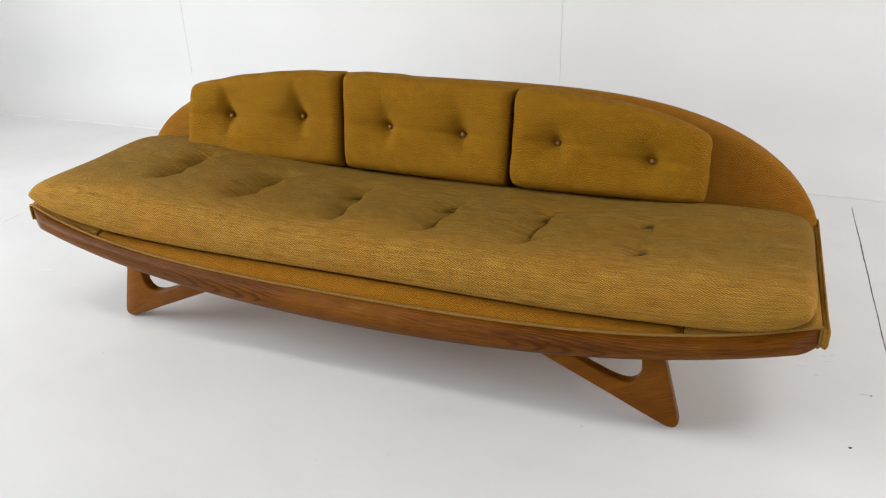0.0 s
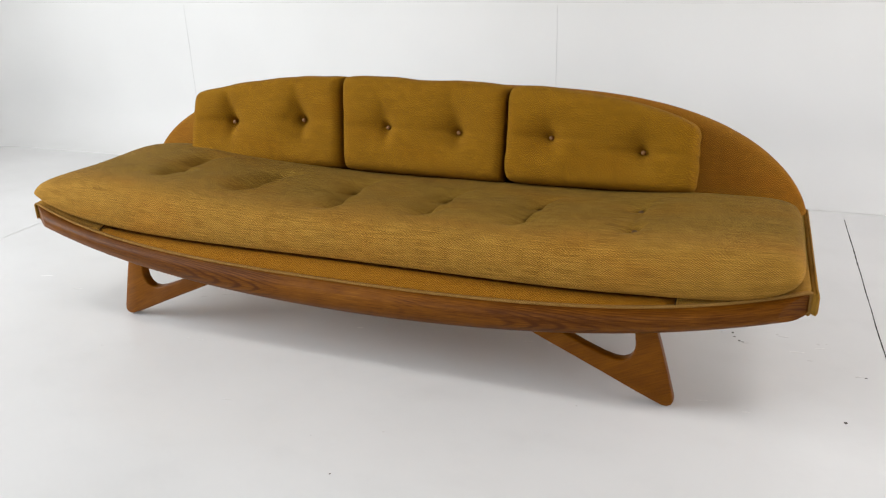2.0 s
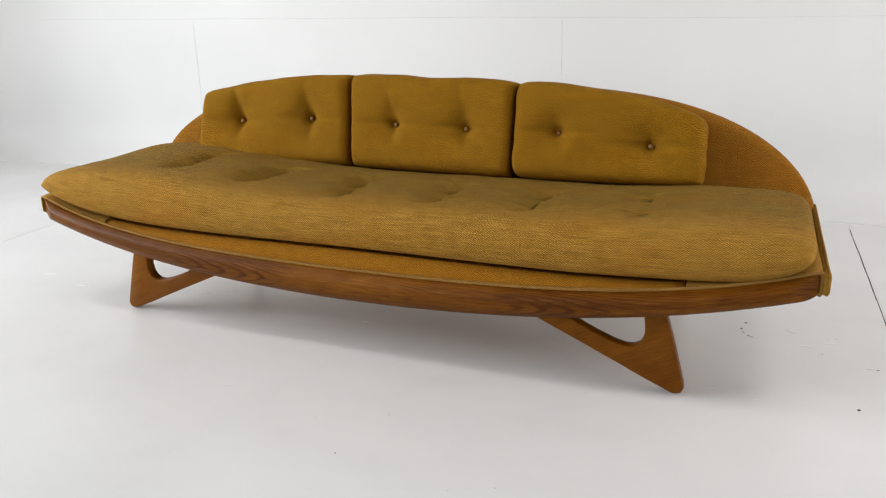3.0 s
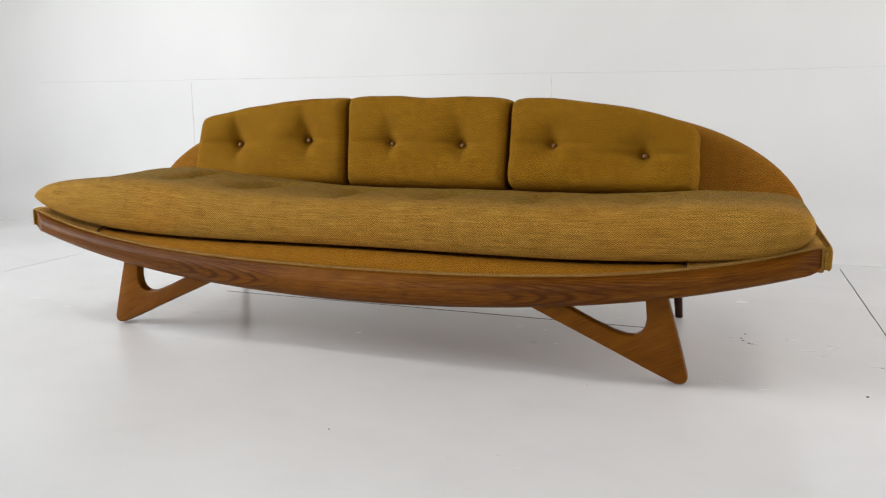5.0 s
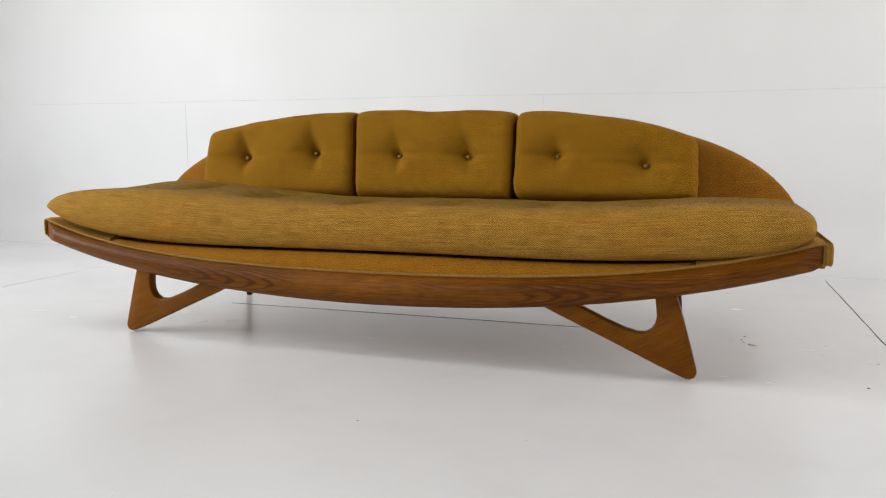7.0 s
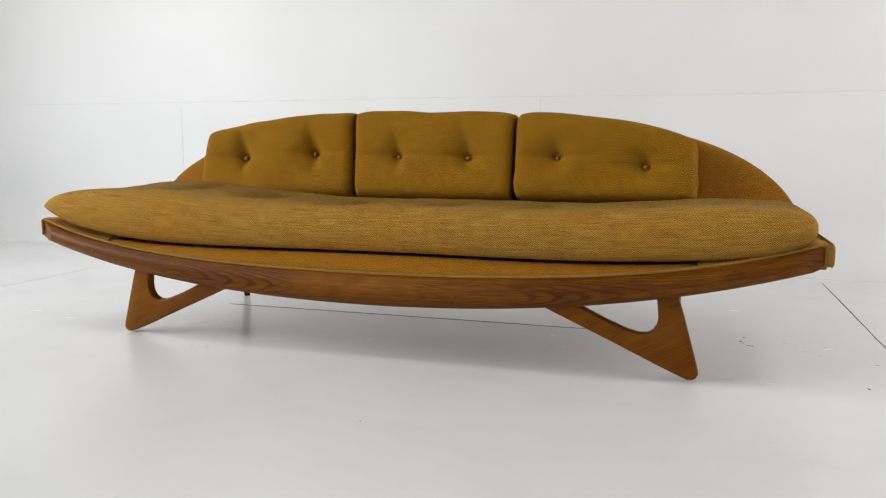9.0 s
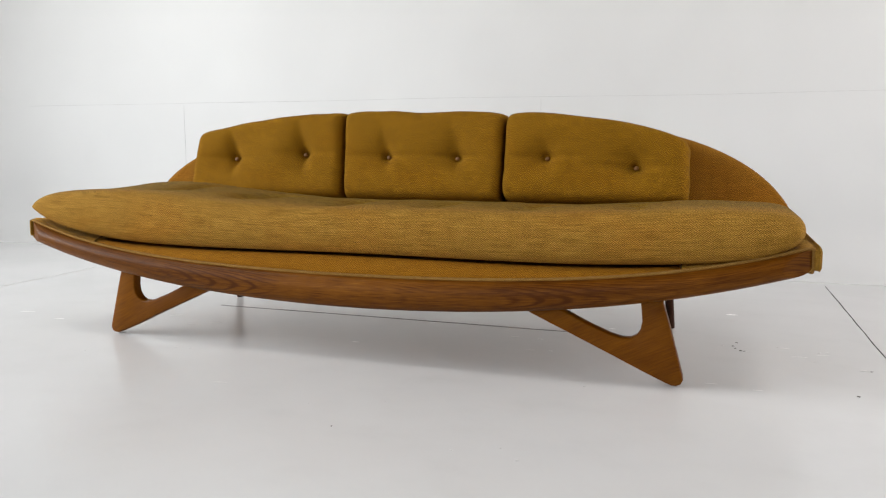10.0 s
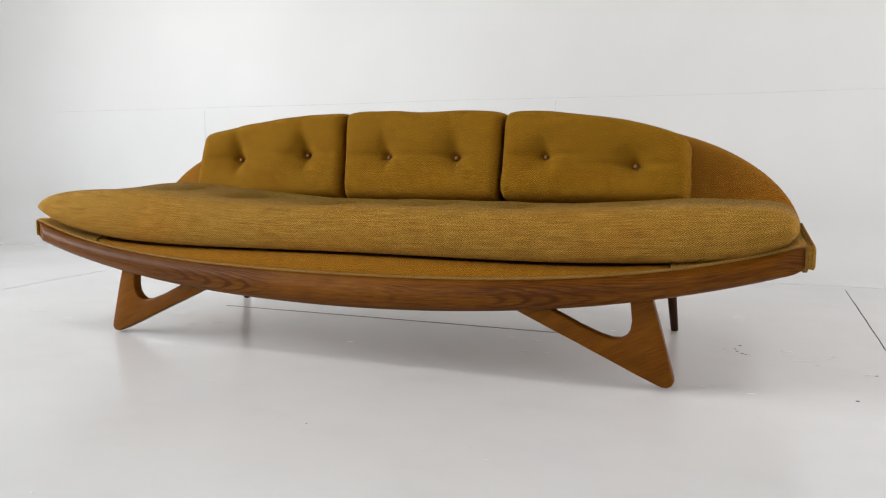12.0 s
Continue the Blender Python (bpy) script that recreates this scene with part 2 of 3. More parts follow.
def grid(nu, nv, fn, uvfn=None, close_u=False, close_v=False):
    """Vertices, faces and UVs of a sheet nu x nv; fn(i, j) gives a point."""
    verts, uvs, faces = [], [], []
    for i in range(nu):
        for j in range(nv):
            verts.append(fn(i, j))
            uvs.append(uvfn(i, j) if uvfn else (0, 0))
    for i in range(nu if close_u else nu - 1):
        for j in range(nv if close_v else nv - 1):
            a, b2 = (i + 1) % nu, (j + 1) % nv
            faces.append((i * nv + j, a * nv + j, a * nv + b2, i * nv + b2))
    return verts, faces, uvs


def loft(name, sections, mat, parent=None, label="", caps=True, uv_scale=1.0):
    """A closed skin over rings of points; U runs from ring to ring, V round them."""
    n, k = len(sections), len(sections[0])
    acc = []
    for s in sections:
        d, row = 0.0, [0.0]
        for a, b2 in zip(s, s[1:]):
            d += (Vector(b2) - Vector(a)).length
            row.append(d)
        acc.append(row)
    mids = [sum((Vector(p) for p in s), Vector()) / k for s in sections]
    run = [0.0]
    for a, b2 in zip(mids, mids[1:]):
        run.append(run[-1] + (b2 - a).length)
    v, f, uv = grid(n, k, lambda i, j: sections[i][j], lambda i, j: (run[i], acc[i][j]), close_v=True)
    if caps:
        f.append(tuple(range(k)))
        f.append(tuple((n - 1) * k + j for j in reversed(range(k))))
    me = mesh_from(name, v, f, uv)
    bm = bmesh.new()
    bm.from_mesh(me)
    bmesh.ops.recalc_face_normals(bm, faces=bm.faces)
    bm.to_mesh(me)
    bm.free()
    return put(name, me, mat, parent, label)


def tube(name, points, radius, mat, parent=None, label="", sides=8):
    pts = [Vector(p) for p in points]
    rings = []
    for i, p in enumerate(pts):
        d = (pts[min(i + 1, len(pts) - 1)] - pts[max(i - 1, 0)]).normalized()
        a = d.orthogonal().normalized() if i == 0 else (a - d * a.dot(d)).normalized()
        b2 = d.cross(a)
        r = radius[i] if isinstance(radius, (list, tuple)) else radius
        rings.append([p + r * (math.cos(q) * a + math.sin(q) * b2) for q in [2 * math.pi * j / sides for j in range(sides)]])
    return loft(name, rings, mat, parent, label)


def ribbon(name, points, widths, up, mat, parent=None, label=""):
    """A thin raised strip along points, facing up, of varying width."""
    pts, up = [Vector(p) for p in points], Vector(up)
    verts, faces = [], []
    for i, p in enumerate(pts):
        d = (pts[min(i + 1, len(pts) - 1)] - pts[max(i - 1, 0)]).normalized()
        s = d.cross(up).normalized() * widths[i] / 2
        verts += [p - s, p - s * 0.7 + up * 0.0012, p + s * 0.7 + up * 0.0012, p + s]
    for i in range(len(pts) - 1):
        for j in range(3):
            faces.append((4 * i + j, 4 * i + j + 1, 4 * i + j + 5, 4 * i + j + 4))
    return put(name, mesh_from(name, verts, faces, None, False), mat, parent, label)


def lin(a, b, n):
    return [a + (b - a) * i / (n - 1) for i in range(n)]


def eased(n):
    """n values from -1 to 1, closer together at both ends."""
    return [math.sin(q) * 0.6 + 0.4 * q / (math.pi / 2) for q in lin(-math.pi / 2, math.pi / 2, n)]


def powered(x, p):
    return math.copysign(abs(x) ** p, x)


# ---- the room ----
def floor():
    v, f = [], []
    xs, ys = (WALL_W - 0.4, WALL_E + 0.4), (WALL_S - 0.4, WALL_N + 0.3)
    v = [(x, y, z) for z in (-0.12, 0.0) for y in ys for x in xs]
    f = [(0, 2, 3, 1), (4, 5, 7, 6), (0, 1, 5, 4), (2, 6, 7, 3), (0, 4, 6, 2), (1, 3, 7, 5)]
    return tagged(put("floor", mesh_from("floor", v, f, None, False), FLOOR_WHITE), "white painted studio floor with scuffs and joints", "floor", kind="structure")


floor()


def cyclorama():
    """North and west walls in one sweep: coved to the floor, rounded in the corner."""
    rc = 0.80
    plan = [(WALL_E, WALL_N, 0, 1)] + [(x, WALL_N, 0, 1) for x in lin(3.0, WALL_W + rc, 24)]
    for q in lin(0, math.pi / 2, 16)[1:]:
        plan.append((WALL_W + rc - rc * math.sin(q), WALL_N - rc + rc * math.cos(q), -math.sin(q), math.cos(q)))
    plan += [(WALL_W, y, -1, 0) for y in lin(WALL_N - rc, WIN_W[1] + 0.05, 12)[1:]]
    prof = []
    for q in lin(0, math.pi / 2, 14):
        prof.append((COVE - COVE * math.sin(q), -0.0008 + COVE - COVE * math.cos(q)))
    prof += [(0, z) for z in lin(COVE + 0.1, TOP, 10)] + [(-0.15, TOP), (-0.15, -0.0008)]
    v, f, _ = grid(len(plan), len(prof), lambda i, j: (plan[i][0] - plan[i][2] * prof[j][0], plan[i][1] - plan[i][3] * prof[j][0], prof[j][1]), close_v=True)
    k = len(prof)
    f += [tuple(range(k)), tuple((len(plan) - 1) * k + j for j in reversed(range(k)))]
    me = mesh_from("wall_north", v, f)
    for p in me.polygons:
        p.use_smooth = len(p.vertices) == 4
    return tagged(put("wall_north", me, WALL_WHITE), "white painted studio wall coved into the floor", "wall", kind="structure")


cyclorama()


def slab(name, x0, x1, y0, y1, z0, z1):
    bm = bmesh.new()
    bmesh.ops.create_cube(bm, size=1.0)
    bmesh.ops.transform(bm, matrix=Matrix.LocRotScale(((x0 + x1) / 2, (y0 + y1) / 2, (z0 + z1) / 2), None, (x1 - x0, y1 - y0, z1 - z0)), verts=bm.verts)
    return bm


def joined(bms):
    out = bms[0]
    for b2 in bms[1:]:
        me = bpy.data.meshes.new("joined_piece")
        b2.to_mesh(me)
        b2.free()
        out.from_mesh(me)
        bpy.data.meshes.remove(me)
    return out


def wall_with_window(name, axis, at, a0, a1, win, mat, label):
    """A 0.15 m wall with one opening. axis 'x': it stands at x = at and runs along y."""
    lo, hi = (at - 0.15, at) if at < 0 else (at, at + 0.15)
    boxes = [(a0, win[0], 0, TOP), (win[1], a1, 0, TOP), (win[0], win[1], 0, win[2]), (win[0], win[1], win[3], TOP)]
    bms = []
    for c0, c1, z0, z1 in boxes:
        if c1 - c0 > 0.001:
            bms.append(slab("", lo, hi, c0, c1, z0, z1) if axis == "x" else slab("", c0, c1, lo, hi, z0, z1))
    return tagged(part(name, joined(bms), mat, smooth=False), label, "wall", kind="structure")


wall_with_window("wall_west", "x", WALL_W, WALL_S, WIN_W[1] + 0.05, WIN_W, WALL_WHITE, "plain white painted wall, out of view, with an assumed window opening")
wall_with_window("wall_south", "y", WALL_S, WALL_W, WALL_E, FILL_GAP_S, BOUNCE_GREY, "unseen wall greyed to cut bounce, with an added window opening")
wall_with_window("wall_east", "x", WALL_E, WALL_S, WALL_N + 0.15, FILL_GAP_E, WALL_WHITE, "plain white painted wall, out of view, with an assumed window opening")
tagged(part("ceiling", slab("", WALL_W - 0.2, WALL_E + 0.2, WALL_S - 0.2, WALL_N + 0.2, TOP, TOP + 0.12), BOUNCE_GREY, smooth=False), "unseen ceiling greyed to cut bounce", "ceiling", kind="structure")


def added_light_tray(x, y):
    """A shallow painted tray added round an overhead fill lamp, out of view."""
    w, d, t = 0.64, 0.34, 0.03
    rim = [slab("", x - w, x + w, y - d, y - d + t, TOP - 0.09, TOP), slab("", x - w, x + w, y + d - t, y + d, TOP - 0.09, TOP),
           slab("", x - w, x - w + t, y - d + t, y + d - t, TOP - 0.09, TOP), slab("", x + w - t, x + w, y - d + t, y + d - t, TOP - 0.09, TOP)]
    lamp = tagged(new("added_light_tray"), "white painted light tray added round an unseen overhead lamp", "ceiling light", "lights on the ceiling")
    part("frame", joined(rim), ADDED_TRAY, lamp, smooth=False)
    part("reflector", slab("", x - w + t, x + w - t, y - d + t, y + d - t, TOP - 0.02, TOP - 0.004), ADDED_TRAY, lamp, smooth=False)


# the trays are additions that go with the overhead fill lamps
for px_, py_, watts in FILL_PANELS:
    added_light_tray(px_, py_)


# ---- the sofa ----
HALF = 1.40


def rail_top(x):
    v = min(1.1, (x / HALF) ** 2)
    return 0.0518 * (1 - v) - 0.0797 * (1 - v * v) + 0.012, 0.2851 + 0.0788 * v + 0.0640 * v * v


def rail_bottom(x):
    v = min(1.1, (x / HALF) ** 2)
    return 0.0161 * (1 - v) - 0.0291 * (1 - v * v) - 0.003, 0.1768 + 0.1458 * v + 0.0381 * v * v


def deck_edge(x):
    v = min(1.1, (x / HALF) ** 2)
    return -0.0475 * (1 - v) + 0.0647 * (1 - v * v) - 0.018, 0.3582 - 0.0369 * v + 0.1080 * v * v


sofa = tagged(new("sofa"), "long mid-century sofa with arched mustard tweed back and boat-shaped walnut rail", "sofa")


def front_rail():
    """A bow-fronted rail; a slanting plane cuts the bow off at each end."""
    rings = []
    ends = lin(1.330, 1.396, 23) + [1.400, 1.4015]
    for x in [-e for e in reversed(ends)] + lin(-1.322, 1.322, 89) + ends:
        yt, zt = rail_top(x)
        yb, zb = rail_bottom(x)
        zb += 0.007 * max(0.0, (abs(x) - 1.365) / 0.035) ** 2
        cut = rail_top(1.40)[0] - 0.004 - max(0.0, 1.396 - abs(x)) * 0.62
        over = max(0.0, abs(x) - 1.396) * 0.9
        ring = []
        for q in lin(0, math.pi, 23):                    # from the top over the front to the bottom
            s = math.sin(q)
            m2 = (1 - math.cos(q)) / 2
            y = max(yt + 0.005 + (yb - yt) * m2 - 0.037 * s, cut) + over
            ring.append((x, y, zt + (zb - zt) * (0.5 - 0.5 * powered(math.cos(q), 0.92)) + over * math.cos(q) * -1))
        ring += [(x, yb + 0.022, zb + 0.004), (x, yt + 0.022, zt - 0.004)]
        rings.append(ring)
    ob = loft("front_rail", rings, WALNUT, sofa, "boat-shaped walnut front rail with oiled grain")
    ob.data.set_sharp_from_angle(angle=radians(28))
    return ob


front_rail()


SEAM = 1.062


def seat_deck(name, x0, x1, n, mat, label):
    """A length of the upholstered deck between the rail and the back."""
    rings = []
    for x in lin(x0, x1, n):
        yt, zt = rail_top(x)
        yg, zg = deck_edge(x)
        zb = rail_bottom(x)[1]
        end = abs(x0 + x1) > 0.1                          # no groove behind the edge past the seams
        yg = max(yg, yt - 0.002 + 0.010 * min(1.0, max(0.0, abs(x) - 0.9) / 0.3))
        zg = max(zg - 0.010, zt + 0.005) + (0.003 if end else 0.0)
        ring = [(x, yt + 0.006, zt - 0.006)]
        for q in lin(0, 1, 8):
            ring.append((x, yt + 0.003 + (yg + 0.010 - yt) * (1 - math.cos(q * math.pi / 2)), zt + (zg - zt) * math.sin(q * math.pi / 2)))
        ring += [(x, yg + 0.020, zg - (0.001 if end else 0.009)), (x, 0.06, zg - (0.002 if end else 0.011)), (x, 0.30, zg - 0.010), (x, 0.80, zg - 0.008), (x, 0.82, zg - 0.02), (x, 0.81, zb + 0.02), (x, 0.30, zb + 0.012), (x, yt + 0.03, zb + 0.012)]
        rings.append(ring)
    return loft(name, rings, mat, sofa, label)


seat_deck("seat_deck", -SEAM, SEAM, 61, TWEED_BAND, "mustard tweed band above the rail")
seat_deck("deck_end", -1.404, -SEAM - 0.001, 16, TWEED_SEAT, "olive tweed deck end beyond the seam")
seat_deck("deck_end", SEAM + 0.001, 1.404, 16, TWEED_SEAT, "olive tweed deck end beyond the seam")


def rail_piping():
    pts = []
    for x in lin(-1.400, 1.400, 101):
        y, z = rail_top(x)
        pts.append((x, y + 0.0005, z + 0.002))
    def end(sign):
        y, z = rail_top(1.40)
        yb, zb = rail_bottom(1.40)
        sign *= 1.0 if sign > 0 else 1.005
        return [(sign * 1.404, y + 0.003, z - 0.001), (sign * 1.405, y + 0.006, z - 0.010), (sign * 1.405, y + 0.007, zb + 0.012), (sign * 1.404, y + 0.012, zb + 0.002), (sign * 1.400, y + 0.03, zb)]
    pts = list(reversed(end(-1))) + pts + end(1)
    return tube("piping", pts, 0.0060, CORD, sofa, "twisted light mustard welt cord")


rail_piping()


def end_panel(sign):
    """The upholstered end of the seat frame, from the rail back to the arch."""
    thick = 0.0095 if sign > 0 else 0.0070
    mid = 1.4055 + thick if sign > 0 else 1.4105
    rings = []
    for y in [0.006, 0.008, 0.014] + lin(0.04, 0.77, 16) + [0.785, 0.790]:
        s = min(1.0, (y - 0.004) / 0.014, (0.793 - y) / 0.01)
        s = max(0.25, s) ** 0.5
        xc = mid - 0.002 * y / 0.74
        zt, zb = 0.431, 0.366
        cz, hz, hx = (zt + zb) / 2, (zt - zb) / 2 * (0.85 + 0.15 * s), thick * s
        ring = []
        for q in [2 * math.pi * j / 20 for j in range(20)]:
            ring.append((sign * (xc + hx * powered(math.cos(q), 0.55)), y, cz + hz * powered(math.sin(q), 0.45)))
        rings.append(ring)
    ob = loft("end_panel", rings, TWEED_SEAT, sofa, "olive tweed end panel with welted edge")
    if sign < 0:
        return ob
    x = mid + thick * 0.8
    loops = [(sign * (x - 0.004), 0.010, 0.368), (sign * x, 0.008, 0.376), (sign * x, 0.008, 0.419), (sign * (x - 0.002), 0.010, 0.428), (sign * (x - 0.004), 0.03, 0.4315), (sign * (x - 0.006), 0.77, 0.4310)]
    tube("end_welt", loops, 0.0040, TWEED_SEAT, sofa)
    return ob


end_panel(1)
end_panel(-1)


def band_seam(sign):
    x = sign * SEAM
    yt, zt = rail_top(x)
    yg, zg = deck_edge(x)
    tube("seam", [(x, yt - 0.000, zt + 0.004), (x, yt + 0.004, (zt + zg) / 2 + 0.004), (x + 0.002, yg + 0.012, zg + 0.004)], 0.0018, FOLD, sofa, "dark stitched seam")


band_seam(1)
band_seam(-1)


def sheet_pair(name, nu, nv, centre, normal_half, mat, parent=None, label="", front_extra=None, back_half=None):
    """Two sheets joined at their rim: a stuffed form. centre(s, t) is a point of the middle plane,
    normal_half(s, t) the half thickness as a vector; front_extra(s, t) is added to the front; back_half replaces normal_half behind."""
    ss, ts = eased(nu), eased(nv)
    front = [[Vector(centre(s, t)) + Vector(normal_half(s, t)) + (Vector(front_extra(s, t)) if front_extra else Vector()) for t in ts] for s in ss]
    back = [[Vector(centre(s, t)) - Vector((back_half or normal_half)(s, t)) for t in ts] for s in ss]
    verts, uvs, faces = [], [], []
    index = {}
    def add(i, j, side):
        rim = i in (0, nu - 1) or j in (0, nv - 1)
        key = (i, j, 0 if rim else side)
        if key not in index:
            index[key] = len(verts)
            verts.append(back[i][j] if rim else (front, back)[side][i][j])
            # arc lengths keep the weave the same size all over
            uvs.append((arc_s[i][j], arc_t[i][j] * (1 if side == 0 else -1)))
        return index[key]
    base = [[Vector(centre(s, t)) + Vector(normal_half(s, t)) for t in ts] for s in ss]
    mid = nv // 2
    arc_s, arc_t = [[0.0] * nv for _ in range(nu)], [[0.0] * nv for _ in range(nu)]
    for i in range(nu):
        for j in range(nv):
            if i:
                arc_s[i][j] = arc_s[i - 1][j] + (base[i][mid] - base[i - 1][mid]).length
            if j:
                arc_t[i][j] = arc_t[i][j - 1] + (base[i][j] - base[i][j - 1]).length
    for side in (0, 1):
        for i in range(nu - 1):
            for j in range(nv - 1):
                q = [add(i, j, side), add(i + 1, j, side), add(i + 1, j + 1, side), add(i, j + 1, side)]
                faces.append(tuple(q if side == 0 else reversed(q)))
    me = mesh_from(name, verts, faces, uvs)
    bm = bmesh.new()
    bm.from_mesh(me)
    bmesh.ops.recalc_face_normals(bm, faces=bm.faces)
    bm.to_mesh(me)
    bm.free()
    return put(name, me, mat, parent, label)


ARCH_A, ARCH_H = 1.418, 0.420


def arch_z(x):
    return 0.40 + ARCH_H * max(0.0, 1 - abs(x / ARCH_A) ** 3.64) ** 0.60


def backrest():
    def centre(s, t):
        x = ARCH_A * s
        z = 0.37 + (arch_z(x) - 0.37) * (t + 1) / 2
        return x, 0.750 + 0.296 * (z - 0.4), z
    def half(s, t):
        h = 0.084 * max(0.0, (1 - abs(s) ** 24) * (1 - max(0.0, t) ** 9)) ** 0.5
        return 0, -h * 0.96, h * 0.27
    return sheet_pair("backrest", 140, 40, centre, half, TWEED_ARCH, sofa, "arched backrest in orange-brown tweed with wear")


backrest()


def front_leg(sign):
    """A boomerang leg: a post and a long inward arm that meet at the foot."""
    dx = 0.003 if sign > 0 else -0.030
    outer = [(1.012, 0.300), (1.012, 0.250), (1.030, 0.190), (1.052, 0.110), (1.072, 0.036), (1.074, 0.022), (1.068, 0.010), (1.056, 0.004), (1.042, 0.004), (1.026, 0.010)]
    lower = [(0.960, 0.038), (0.880, 0.075), (0.780, 0.120), (0.690, 0.160), (0.610, 0.196), (0.560, 0.222)]
    upper = [(0.640, 0.250), (0.720, 0.208), (0.800, 0.170), (0.860, 0.146), (0.895, 0.137), (0.920, 0.138), (0.938, 0.149), (0.949, 0.167), (0.953, 0.192), (0.950, 0.225), (0.947, 0.250), (0.946, 0.300)]
    ring = outer + lower + upper
    bm = bmesh.new()
    vs = [bm.verts.new((sign * (x + dx), 0.018, z)) for x, z in ring]
    f = bm.faces.new(vs)
    ext = bmesh.ops.extrude_face_region(bm, geom=[f])
    moved = [g for g in ext["geom"] if isinstance(g, bmesh.types.BMVert)]
    bmesh.ops.translate(bm, verts=moved, vec=(0, 0.040, 0))
    bmesh.ops.recalc_face_normals(bm, faces=bm.faces)
    edges = [e for e in bm.edges if len(e.link_faces) == 2 and e.calc_face_angle(0) > 1.2]
    bmesh.ops.bevel(bm, geom=edges, offset=0.0065, segments=3, affect="EDGES", profile=0.5)
    uv = bm.loops.layers.uv.new("UVMap")
    for face in bm.faces:
        for lp in face.loops:
            lp[uv].uv = (lp.vert.co.x * 0.75 + lp.vert.co.z * 0.6, lp.vert.co.z * 0.8 - lp.vert.co.x * 0.4 + lp.vert.co.y)
    ob = part("front_leg", bm, WALNUT_LEG, sofa, "sculpted boomerang walnut leg")
    return ob


front_leg(1)
front_leg(-1)


def back_leg(x, y):
    d = 0.022 * (1 if x > 0 else -1)
    tube("back_leg", [(x, y, 0.0), (x, y, 0.004), (x - d * 0.5, y - 0.03, 0.15), (x - d * 1.1, y - 0.06, 0.34)], [0.0125, 0.0145, 0.0175, 0.021], WALNUT_DARK, sofa, "dark tapered turned leg", sides=16)


back_leg(0.992, 0.834)
back_leg(-1.022, 0.834)


# ---- loose cushions ----
def button(parent, at, normal, radius, mat):
    bm = bmesh.new()
    bmesh.ops.create_uvsphere(bm, u_segments=16, v_segments=8, radius=radius)
    turn = Vector(normal).to_track_quat("Z", "Y").to_matrix().to_4x4()
    bmesh.ops.transform(bm, matrix=Matrix.Translation(at) @ turn @ Matrix.Diagonal((1, 1, 0.5, 1)), verts=bm.verts)
    return part("button", bm, mat, parent, "small covered tufting button")


PAIRS = [((-0.862, 0.220), (-0.865, 0.405)), ((-0.495, 0.190), (-0.488, 0.355)), ((-0.100, 0.154), (-0.140, 0.362)),
         ((0.237, 0.156), (0.238, 0.342)), ((0.571, 0.166), (0.566, 0.352)), ((0.915, 0.152), (0.902, 0.371))]
FOLDS = [(0.044, 0.004), (0.042, 0.006), (0.032, 0.014), (0.026, 0.020), (0.021, 0.026), (0.006, 0.046)]   # depth of each fold and of its pits


def smooth(a):
    a = min(1.0, max(0.0, a))
    return a * a * (3 - 2 * a)


